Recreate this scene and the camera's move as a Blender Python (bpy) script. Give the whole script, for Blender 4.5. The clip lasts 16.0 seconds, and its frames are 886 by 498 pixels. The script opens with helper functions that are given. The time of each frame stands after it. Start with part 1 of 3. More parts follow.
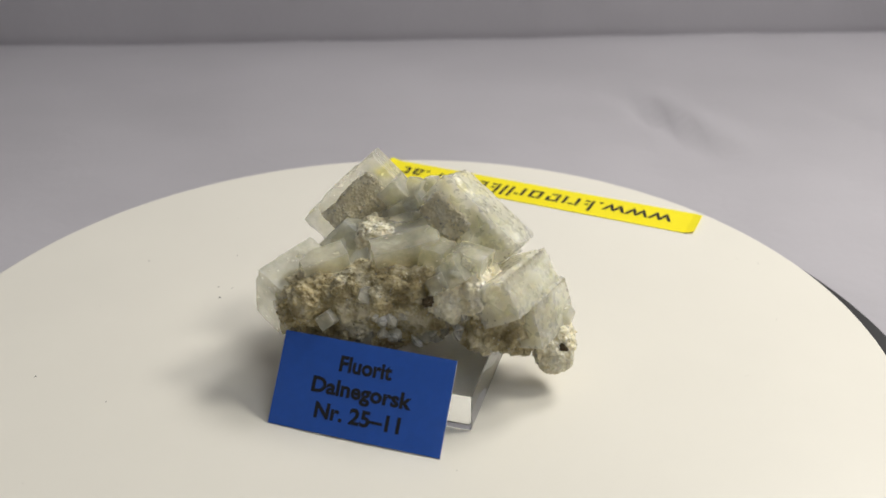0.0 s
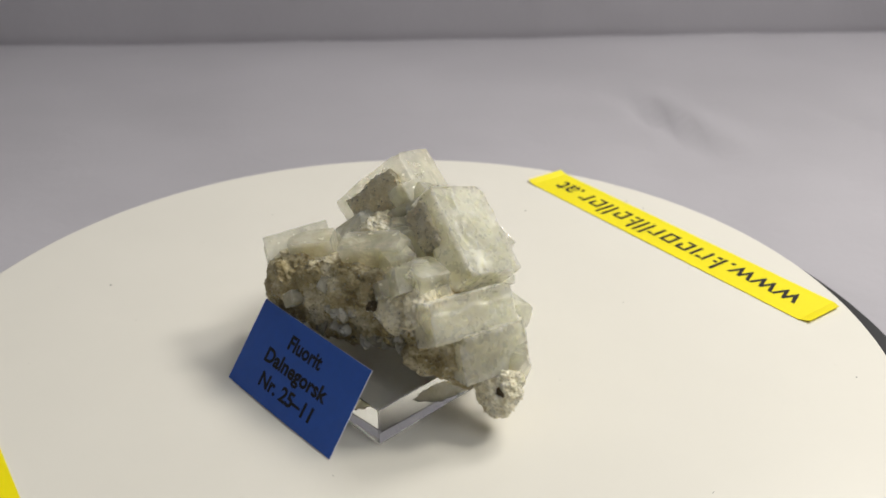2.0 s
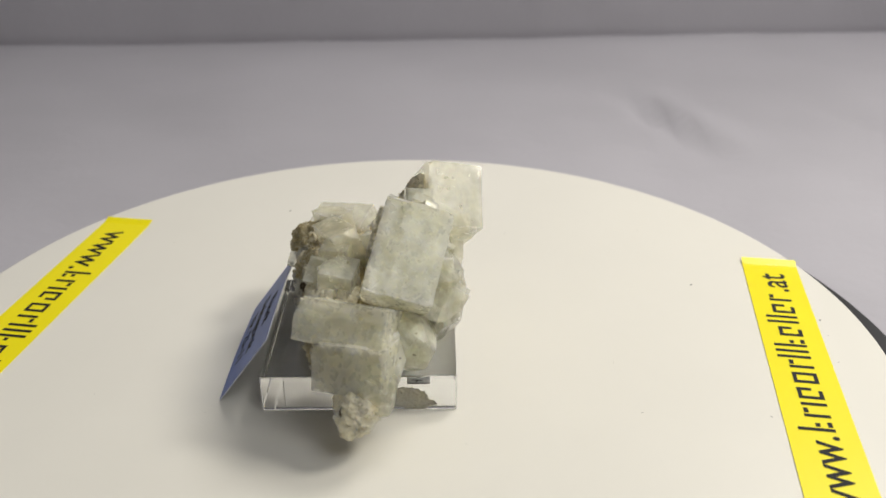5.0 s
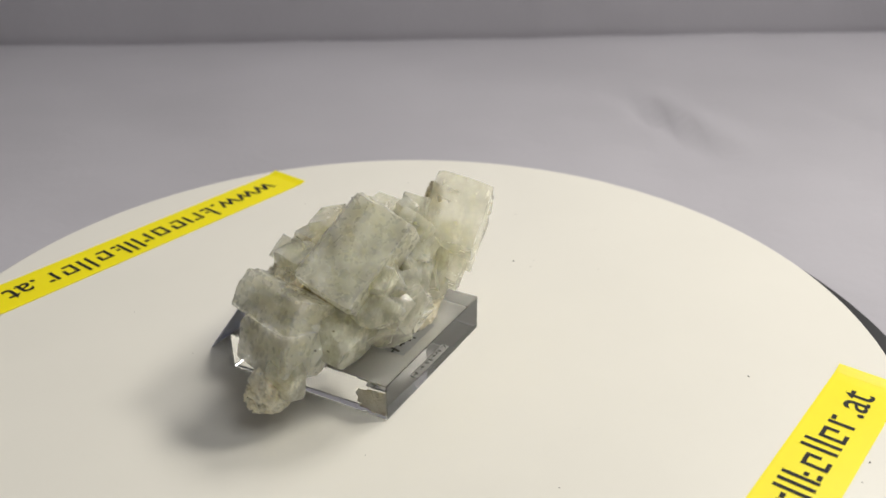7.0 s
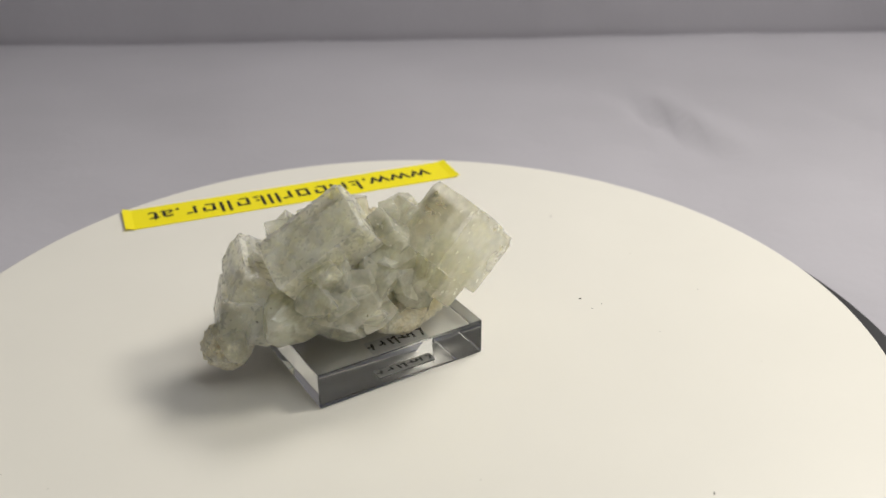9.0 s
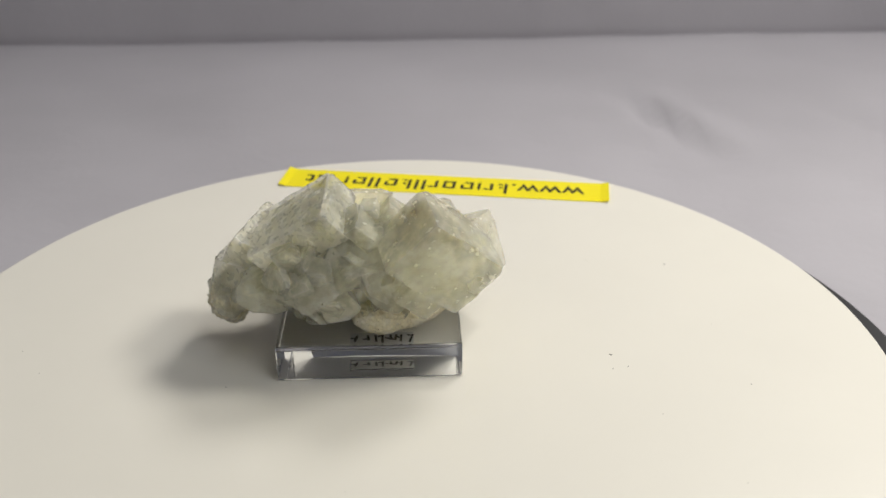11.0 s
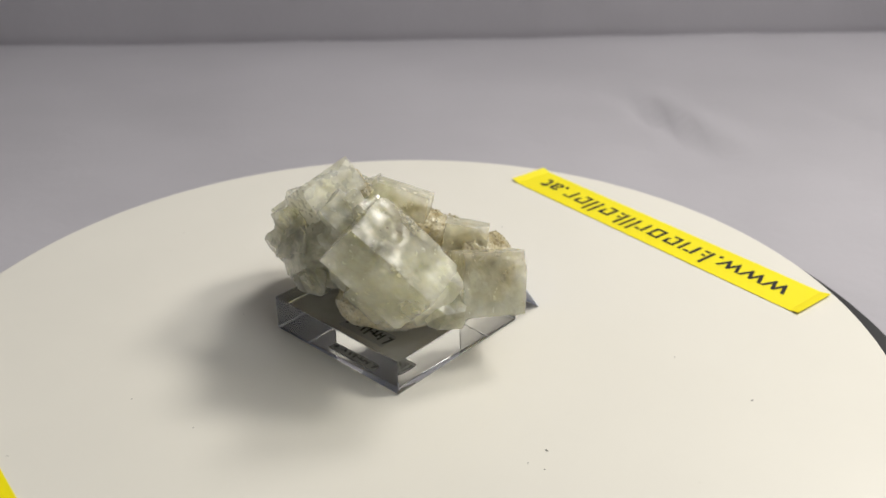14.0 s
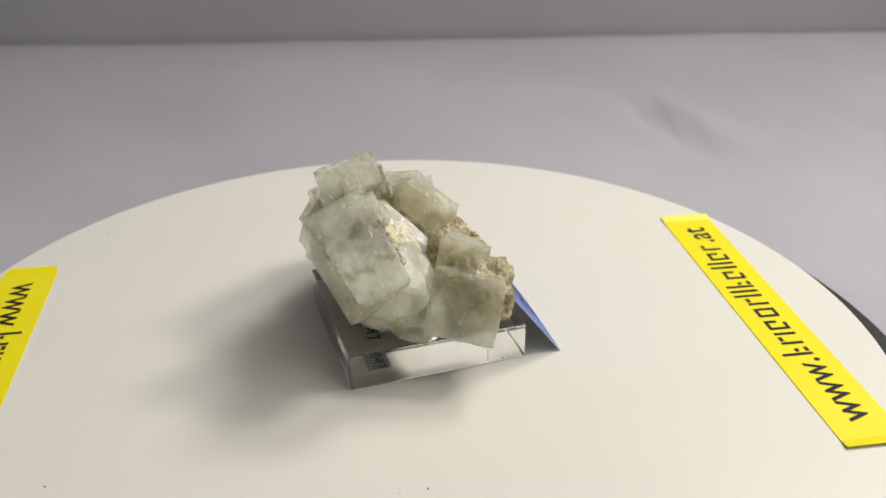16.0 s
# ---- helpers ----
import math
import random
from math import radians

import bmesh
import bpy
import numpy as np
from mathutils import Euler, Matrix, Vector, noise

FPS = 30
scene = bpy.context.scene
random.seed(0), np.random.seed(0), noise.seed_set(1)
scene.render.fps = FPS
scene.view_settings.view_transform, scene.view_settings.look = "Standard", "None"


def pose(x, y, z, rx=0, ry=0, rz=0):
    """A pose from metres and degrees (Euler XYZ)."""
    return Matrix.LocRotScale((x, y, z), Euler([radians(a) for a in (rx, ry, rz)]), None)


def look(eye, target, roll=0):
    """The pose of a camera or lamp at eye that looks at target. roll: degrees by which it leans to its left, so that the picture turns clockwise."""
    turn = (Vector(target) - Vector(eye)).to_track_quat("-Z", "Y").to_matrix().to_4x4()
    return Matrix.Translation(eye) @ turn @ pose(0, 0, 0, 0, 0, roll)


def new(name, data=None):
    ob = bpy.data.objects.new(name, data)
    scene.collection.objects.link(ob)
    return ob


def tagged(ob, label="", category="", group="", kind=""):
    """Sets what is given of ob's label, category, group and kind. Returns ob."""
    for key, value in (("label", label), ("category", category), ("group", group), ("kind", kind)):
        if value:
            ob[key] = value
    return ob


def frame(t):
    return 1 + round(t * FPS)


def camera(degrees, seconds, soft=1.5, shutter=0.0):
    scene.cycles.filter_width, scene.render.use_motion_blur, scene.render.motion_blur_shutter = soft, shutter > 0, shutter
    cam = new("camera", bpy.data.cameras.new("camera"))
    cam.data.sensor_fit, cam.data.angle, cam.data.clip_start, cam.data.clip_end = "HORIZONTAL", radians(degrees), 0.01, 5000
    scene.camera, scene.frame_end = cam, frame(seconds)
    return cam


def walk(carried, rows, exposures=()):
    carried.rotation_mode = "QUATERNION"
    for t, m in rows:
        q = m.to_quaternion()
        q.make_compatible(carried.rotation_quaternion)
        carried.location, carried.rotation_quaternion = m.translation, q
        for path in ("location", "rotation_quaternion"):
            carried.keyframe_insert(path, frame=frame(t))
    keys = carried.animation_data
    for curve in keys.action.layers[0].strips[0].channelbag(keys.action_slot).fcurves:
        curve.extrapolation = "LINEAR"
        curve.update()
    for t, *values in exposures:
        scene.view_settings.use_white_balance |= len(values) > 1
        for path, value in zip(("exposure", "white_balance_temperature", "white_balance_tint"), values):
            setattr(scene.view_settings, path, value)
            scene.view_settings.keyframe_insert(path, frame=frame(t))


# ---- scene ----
cam = camera(50.941, 16.0, soft=1.6)
cam.data.dof.use_dof = True
cam.data.dof.focus_distance = 0.205
cam.data.dof.aperture_fstop = 22.0
EYE = Matrix(((0.997819, 0.035765, -0.055473, 0.0), (-0.065750, 0.465057, -0.882836, -0.18),
              (-0.005776, 0.884558, 0.466394, 0.119079), (0, 0, 0, 1)))
walk(cam, [(0.0, EYE), (16.0, EYE)])

MM = 0.001


def turn(t):
    """Degrees by which the platter has turned at t seconds."""
    return -(14.6966 * t - 0.0072 * t * t + 0.000513 * t ** 3)


# ---- light ----
world = bpy.data.worlds.new("world")
scene.world = world
world.use_nodes = True
world.node_tree.nodes["Background"].inputs[0].default_value = (0.9, 0.92, 1.0, 1)
world.node_tree.nodes["Background"].inputs[1].default_value = 0.05
scene.view_settings.exposure = -0.14


def area_lamp(name, eye, target, size, watts, colour):
    data = bpy.data.lights.new(name, "AREA")
    data.shape, data.size, data.energy, data.color = "DISK", size, watts, colour
    ob = new(name, data)
    ob.matrix_world = look(eye, target)
    return ob


# unseen key light at the right, placed to suit the cast shadows
area_lamp("key_light", (0.30, 0.005, 0.36), (0.03, 0, 0), 0.10, 1.08, (1.0, 0.958, 0.868))
area_lamp("back_lamp_light", (0.62, 0.50, 1.0), (0.40, 0.55, 0), 0.40, 8.8, (1.0, 0.965, 0.91))
# added soft fill above and behind the camera, no known source; brightens front faces
area_lamp("front_fill_light", (0.85, -0.75, 1.85), (0, 0, 0), 1.1, 11.0, (0.97, 0.985, 1.0))


# ---- materials ----
def material(name):
    m = bpy.data.materials.new(name)
    m.use_nodes = True
    nt = m.node_tree
    return m, nt, nt.nodes["Principled BSDF"]


def node(nt, kind, **inputs):
    n = nt.nodes.new(kind)
    for key, value in inputs.items():
        n.inputs[key].default_value = value
    return n


def coords(nt, scale=1.0):
    tc = nt.nodes.new("ShaderNodeTexCoord")
    mp = nt.nodes.new("ShaderNodeMapping")
    mp.inputs["Scale"].default_value = (scale, scale, scale)
    nt.links.new(tc.outputs["Object"], mp.inputs["Vector"])
    return mp.outputs["Vector"]


def noise_of(nt, vec, scale, detail=4.0, rough=0.55):
    n = node(nt, "ShaderNodeTexNoise", Scale=scale, Detail=detail, Roughness=rough)
    nt.links.new(vec, n.inputs["Vector"])
    return n.outputs["Fac"]


def ramp(nt, fac, *stops):
    r = nt.nodes.new("ShaderNodeValToRGB")
    els = r.color_ramp.elements
    while len(els) < len(stops):
        els.new(0.5)
    for e, (p, c) in zip(els, stops):
        e.position = p
        e.color = (*c, 1) if isinstance(c, tuple) else (c, c, c, 1)
    nt.links.new(fac, r.inputs["Fac"])
    return r.outputs["Color"]


def bump(nt, bsdf, height, strength, dist):
    b = node(nt, "ShaderNodeBump", Strength=strength, Distance=dist)
    nt.links.new(height, b.inputs["Height"])
    if bsdf.inputs["Normal"].is_linked:
        nt.links.new(bsdf.inputs["Normal"].links[0].from_socket, b.inputs["Normal"])
    nt.links.new(b.outputs["Normal"], bsdf.inputs["Normal"])


def plain(name, colour, rough=0.5, metal=0.0, grain=0.06, scale=200.0, relief=0.0):
    m, nt, b = material(name)
    v = coords(nt)
    lo = tuple(c * (1 - grain) for c in colour)
    hi = tuple(min(1, c * (1 + grain)) for c in colour)
    nt.links.new(ramp(nt, noise_of(nt, v, scale), (0.3, lo), (0.7, hi)), b.inputs["Base Color"])
    b.inputs["Roughness"].default_value, b.inputs["Metallic"].default_value = rough, metal
    if relief:
        bump(nt, b, noise_of(nt, v, scale * 3), 0.4, relief)
    return m


def cloth_material():
    m, nt, b = material("lavender_grey_cloth")
    v = coords(nt)
    big = noise_of(nt, v, 6.0, 3.0)
    nt.links.new(ramp(nt, big, (0.3, (0.415, 0.400, 0.432)), (0.7, (0.485, 0.469, 0.505))), b.inputs["Base Color"])
    b.inputs["Roughness"].default_value = 0.9
    bump(nt, b, noise_of(nt, v, 1400.0, 2.0), 0.3, 0.0003)
    bump(nt, b, noise_of(nt, v, 25.0, 4.0), 0.35, 0.004)
    return m


def crystal_material(name, tint, body, rough, relief, specks=0.72, facets=False, feathers=0.5, depth=0.004, glass=(0.35, 0.75)):
    """Cloudy fluorite: see-through where thin, milky veils that let light through, white feathers, glossy skin."""
    m, nt, b = material(name)
    v = coords(nt)
    veil = noise_of(nt, v, 120.0, 5.0, 0.6)
    fine = noise_of(nt, v, 620.0, 3.0, 0.5)
    colour = ramp(nt, veil, (0.25, tuple(c * 0.95 for c in tint)), (0.75, tint))

    def combine(kind, one, two):
        n = nt.nodes.new("ShaderNodeMath")
        n.operation = kind
        nt.links.new(one, n.inputs[0])
        nt.links.new(two, n.inputs[1])
        return n.outputs[0]

    def vmath(kind, one, two):
        n = nt.nodes.new("ShaderNodeVectorMath")
        n.operation = kind
        nt.links.new(one, n.inputs[0])
        if isinstance(two, tuple):
            n.inputs[1].default_value = two
        else:
            nt.links.new(two, n.inputs[1])
        return n.outputs["Value"] if kind == "DOT_PRODUCT" else n.outputs["Vector"]
    # dark mineral specks on and in the crystal, in drifts
    spots = ramp(nt, noise_of(nt, v, 560.0, 2.0), (specks, 0.0), (specks + 0.03, 1.0))
    drift = ramp(nt, noise_of(nt, v, 60.0, 2.0), (0.45, 0.0), (0.6, 1.0))
    spots = combine("MULTIPLY", spots, drift)
    mix = node(nt, "ShaderNodeMix")
    mix.data_type = "RGBA"
    nt.links.new(spots, mix.inputs["Factor"])
    nt.links.new(colour, mix.inputs["A"])
    mix.inputs["B"].default_value = (0.13, 0.10, 0.045, 1)
    colour = mix.outputs["Result"]
    # healed and open cleavage planes: white feathers and thin lines
    warp = node(nt, "ShaderNodeTexNoise", Scale=90.0, Detail=3.0)
    nt.links.new(v, warp.inputs["Vector"])
    push = nt.nodes.new("ShaderNodeVectorMath")
    push.operation = "MULTIPLY_ADD"
    nt.links.new(warp.outputs["Color"], push.inputs[0])
    push.inputs[1].default_value = (0.006, 0.006, 0.006)
    nt.links.new(v, push.inputs[2])
    crack = node(nt, "ShaderNodeTexVoronoi", Scale=140.0)
    crack.feature = "DISTANCE_TO_EDGE"
    nt.links.new(push.outputs[0], crack.inputs["Vector"])
    lines = ramp(nt, crack.outputs["Distance"], (0.0, 0.5), (0.03, 0.0))
    lines = combine("MULTIPLY", lines, ramp(nt, noise_of(nt, v, 70.0, 2.0), (0.53, 0.0), (0.68, 1.0)))
    streak = nt.nodes.new("ShaderNodeMapping")
    streak.inputs["Rotation"].default_value = (0.6, 0.5, 0.3)
    streak.inputs["Scale"].default_value = (1.0, 2.6, 1.3)
    nt.links.new(push.outputs[0], streak.inputs["Vector"])
    feather = ramp(nt, noise_of(nt, streak.outputs[0], 90.0, 6.0, 0.68), (0.54, 0.0), (0.68, feathers))
    # painted edge highlights together with frosted wear: convex edges more opaque, so paler
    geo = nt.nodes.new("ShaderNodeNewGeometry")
    worn_and_lit = ramp(nt, geo.outputs["Pointiness"], (0.53, 0.0), (0.62, 0.7))
    cover = ramp(nt, veil, (0.32, body[0]), (0.68, body[1]))
    for more in (feather, worn_and_lit, lines, spots):
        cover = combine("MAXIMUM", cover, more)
    nt.links.new(colour, b.inputs["Base Color"])
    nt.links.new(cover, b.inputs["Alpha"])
    clear = ramp(nt, veil, (0.34, glass[1]), (0.62, glass[0]))
    cloud = ramp(nt, feather, (0.0, 1.0), (0.8, 0.25))
    nt.links.new(combine("MULTIPLY", clear, cloud), b.inputs["Transmission Weight"])
    nt.links.new(ramp(nt, fine, (0.3, rough * 0.7), (0.7, rough * 1.4)), b.inputs["Roughness"])
    b.inputs["IOR"].default_value = 1.43
    b.inputs["Specular IOR Level"].default_value = 0.7
    b.inputs["Subsurface Weight"].default_value = 1.0
    b.inputs["Subsurface Radius"].default_value = (1.0, 0.98, 0.86)
    b.inputs["Subsurface Scale"].default_value = depth
    b.inputs["Coat Weight"].default_value = 0.8 if rough < 0.12 else 0.1
    b.inputs["Coat Roughness"].default_value = 0.03
    # relief
    bump(nt, b, fine, 0.3, relief)
    bump(nt, b, veil, 0.4, relief * 1.6)
    if facets:
        for scale, share in ((110.0, 1.0), (300.0, 0.8)):
            facet = node(nt, "ShaderNodeTexVoronoi", Scale=scale)
            nt.links.new(push.outputs[0], facet.inputs["Vector"])
            lean = vmath("SUBTRACT", facet.outputs["Color"], (0.5, 0.5, 0.5))
            away = vmath("SUBTRACT", push.outputs[0], facet.outputs["Position"])
            bump(nt, b, vmath("DOT_PRODUCT", lean, away), share, 0.9)
    return m


def druse_material(name, dark, mid, light, speck=0.12):
    """Sugary crust of tiny grains, with brown dust in the hollows and dark specks."""
    m, nt, b = material(name)
    v = coords(nt)
    patch = noise_of(nt, v, 160.0, 5.0, 0.65)
    vor = node(nt, "ShaderNodeTexVoronoi", Scale=1300.0)
    nt.links.new(v, vor.inputs["Vector"])
    base = ramp(nt, patch, (0.29, dark), (0.47, mid), (0.62, light))
    cell = ramp(nt, vor.outputs["Distance"], (0.0, 1.0), (0.55, 0.82))
    mix = node(nt, "ShaderNodeMix")
    mix.data_type, mix.blend_type = "RGBA", "MULTIPLY"
    mix.inputs["Factor"].default_value = 0.8
    nt.links.new(base, mix.inputs["A"])
    nt.links.new(cell, mix.inputs["B"])
    spots = ramp(nt, noise_of(nt, v, 900.0, 2.0), (0.68 + speck * 0.15, 0.0), (0.73 + speck * 0.15, 1.0))
    mix2 = node(nt, "ShaderNodeMix")
    mix2.data_type = "RGBA"
    nt.links.new(spots, mix2.inputs["Factor"])
    nt.links.new(mix.outputs["Result"], mix2.inputs["A"])
    mix2.inputs["B"].default_value = (0.07, 0.05, 0.03, 1)
    nt.links.new(mix2.outputs["Result"], b.inputs["Base Color"])
    nt.links.new(ramp(nt, vor.outputs["Color"], (0.2, 0.12), (0.8, 0.6)), b.inputs["Roughness"])
    b.inputs["Subsurface Weight"].default_value = 0.35
    b.inputs["Subsurface Radius"].default_value = (1.0, 0.9, 0.6)
    b.inputs["Subsurface Scale"].default_value = 0.002
    bump(nt, b, vor.outputs["Distance"], 0.7, 0.0004)
    bump(nt, b, patch, 0.6, 0.0012)
    return m


def glass_material(name, colour, ior, rough=0.0):
    m, nt, b = material(name)
    b.inputs["Base Color"].default_value = (*colour, 1)
    b.inputs["Roughness"].default_value = rough
    b.inputs["Transmission Weight"].default_value = 1.0
    b.inputs["IOR"].default_value = ior
    return m


CLOTH = cloth_material()
PLATTER = plain("warm_white_plastic", (0.80, 0.775, 0.70), 0.32, 0, 0.012, 30.0)
BLACK = plain("black_plastic", (0.012, 0.012, 0.013), 0.4, 0, 0.2, 300.0)
YELLOW = plain("yellow_label_tape", (0.93, 0.80, 0.002), 0.35, 0, 0.02, 60.0)
INK = plain("black_print", (0.008, 0.008, 0.009), 0.75, 0, 0.2, 300.0)
def papery(m, colour, share):
    """Lets some light through, as thin paper does."""
    nt = m.node_tree
    back = node(nt, "ShaderNodeBsdfTranslucent")
    back.inputs["Color"].default_value = (*colour, 1)
    mix = nt.nodes.new("ShaderNodeMixShader")
    mix.inputs["Fac"].default_value = share
    nt.links.new(nt.nodes["Principled BSDF"].outputs[0], mix.inputs[1])
    nt.links.new(back.outputs[0], mix.inputs[2])
    nt.links.new(mix.outputs[0], nt.nodes["Material Output"].inputs["Surface"])
    return m


BLUE = plain("blue_card", (0.026, 0.112, 0.52), 0.36, 0, 0.05, 500.0, 0.00005)
CARDBACK = plain("pale_card_back", (0.86, 0.88, 0.94), 0.8, 0, 0.03, 500.0)
papery(BLUE, (0.50, 0.56, 0.78), 0.10)
papery(CARDBACK, (0.80, 0.84, 0.94), 0.25)
PAPER = plain("paper_label", (0.50, 0.50, 0.48), 0.8, 0, 0.06, 300.0)
ACRYLIC = glass_material("clear_acrylic", (0.94, 0.95, 0.96), 1.49, 0.01)
WALL = plain("pale_wall_paint", (0.78, 0.77, 0.76), 0.9, 0, 0.03, 8.0)
CEILING = plain("white_ceiling_paint", (0.75, 0.75, 0.75), 0.9, 0, 0.03, 8.0)
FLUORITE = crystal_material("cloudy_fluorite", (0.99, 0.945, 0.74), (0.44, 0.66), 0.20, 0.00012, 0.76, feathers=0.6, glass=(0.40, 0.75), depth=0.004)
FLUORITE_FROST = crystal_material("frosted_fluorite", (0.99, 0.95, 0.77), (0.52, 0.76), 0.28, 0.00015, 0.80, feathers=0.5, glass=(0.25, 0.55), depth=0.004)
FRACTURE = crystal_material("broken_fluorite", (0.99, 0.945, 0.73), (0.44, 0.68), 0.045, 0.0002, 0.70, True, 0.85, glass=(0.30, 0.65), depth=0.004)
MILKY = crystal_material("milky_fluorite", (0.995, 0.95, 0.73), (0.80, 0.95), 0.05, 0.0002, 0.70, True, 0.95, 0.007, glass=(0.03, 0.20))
# dark brown that paints in the shade of a hole
HOLE_SHADE = plain("painted_hole_shade", (0.07, 0.05, 0.025), 0.9, 0, 0.4, 900.0, 0.0004)
DRUSE = druse_material("brown_druse", (0.21, 0.155, 0.06), (0.46, 0.385, 0.21), (0.74, 0.68, 0.49))
DRUSE_CREAM = druse_material("cream_druse", (0.82, 0.73, 0.48), (0.91, 0.84, 0.61), (0.95, 0.91, 0.74), 0.9)
SPECK = plain("dark_dust", (0.05, 0.04, 0.035), 0.8, 0, 0.2, 800.0)


# ---- building ----
def mesh_of(name, bm, *mats, smooth=False):
    me = bpy.data.meshes.new(name)
    bm.to_mesh(me)
    bm.free()
    for m in mats:
        me.materials.append(m)
    if smooth:
        for p in me.polygons:
            p.use_smooth = True
    return me


def part(name, bm, mat, parent, label="", smooth=False):
    mats = mat if isinstance(mat, tuple) else (mat,)
    ob = new(name, mesh_of(name, bm, *mats, smooth=smooth))
    ob.parent = parent
    return tagged(ob, label)


def box(bm, size, m=Matrix(), bevel=0.0, segments=2):
    """A box of that size, centred, put at m; its edges rounded by bevel."""
    got = bmesh.ops.create_cube(bm, size=1.0, matrix=m @ Matrix.Diagonal((*size, 1)))
    if bevel:
        edges = list({e for v in got["verts"] for e in v.link_edges})
        bmesh.ops.bevel(bm, geom=edges, offset=bevel, segments=segments, affect="EDGES", profile=0.6)


def text_into(bm, words, width, cap, m, slot=0, bold=0.0):
    """Raised lettering of that width and capital height, centred at m."""
    cu = bpy.data.curves.new("lettering", "FONT")
    cu.body, cu.align_x, cu.align_y, cu.size, cu.offset, cu.resolution_u = words, "CENTER", "CENTER", 1.0, bold, 3
    ob = bpy.data.objects.new("lettering", cu)
    scene.collection.objects.link(ob)
    bpy.context.view_layer.update()
    me = bpy.data.meshes.new_from_object(ob.evaluated_get(bpy.context.evaluated_depsgraph_get()))
    bpy.data.objects.remove(ob)
    xs = [v.co.x for v in me.vertices]
    wide, mid = max(xs) - min(xs), (max(xs) + min(xs)) / 2
    me.transform(m @ Matrix.Diagonal((width / wide, cap / 0.7, 1, 1)) @ Matrix.Translation((-mid, 0, 0)))
    for p in me.polygons:
        p.material_index = slot
    bm.from_mesh(me)
    bpy.data.meshes.remove(me)


# ---- table, backdrop, room ----
TABLE_Z = -0.030


def fold(x, y, x0, y0, x1, y1, wide, high):
    """Height of one soft crease in the cloth along a line."""
    dx, dy = x1 - x0, y1 - y0
    n = math.hypot(dx, dy)
    s = ((x - x0) * dx + (y - y0) * dy) / n
    d = ((x - x0) * -dy + (y - y0) * dx) / n
    along = max(0.0, min(1.0, (s + 0.03) / 0.06)) * max(0.0, min(1.0, (n - s + 0.03) / 0.06))
    return high * along * math.exp(-(d / wide) ** 2)


def cloth_height(x, y):
    h = 0.0012 * noise.noise((x * 7, y * 7, 3.0)) + 0.0006 * noise.noise((x * 22, y * 22, 8.0))
    h += fold(x, y, 0.121, 0.250, 0.134, 0.198, 0.0055, -0.0085)
    h += fold(x, y, 0.134, 0.250, 0.150, 0.190, 0.010, 0.0040)
    h += fold(x, y, 0.100, 0.236, 0.116, 0.216, 0.008, 0.0018)
    h += fold(x, y, 0.012, 0.236, 0.028, 0.235, 0.005, -0.0036)
    h += fold(x, y, 0.205, 0.235, 0.250, 0.175, 0.009, -0.0030)
    h += fold(x, y, 0.232, 0.216, 0.260, 0.228, 0.005, -0.0036)
    return h


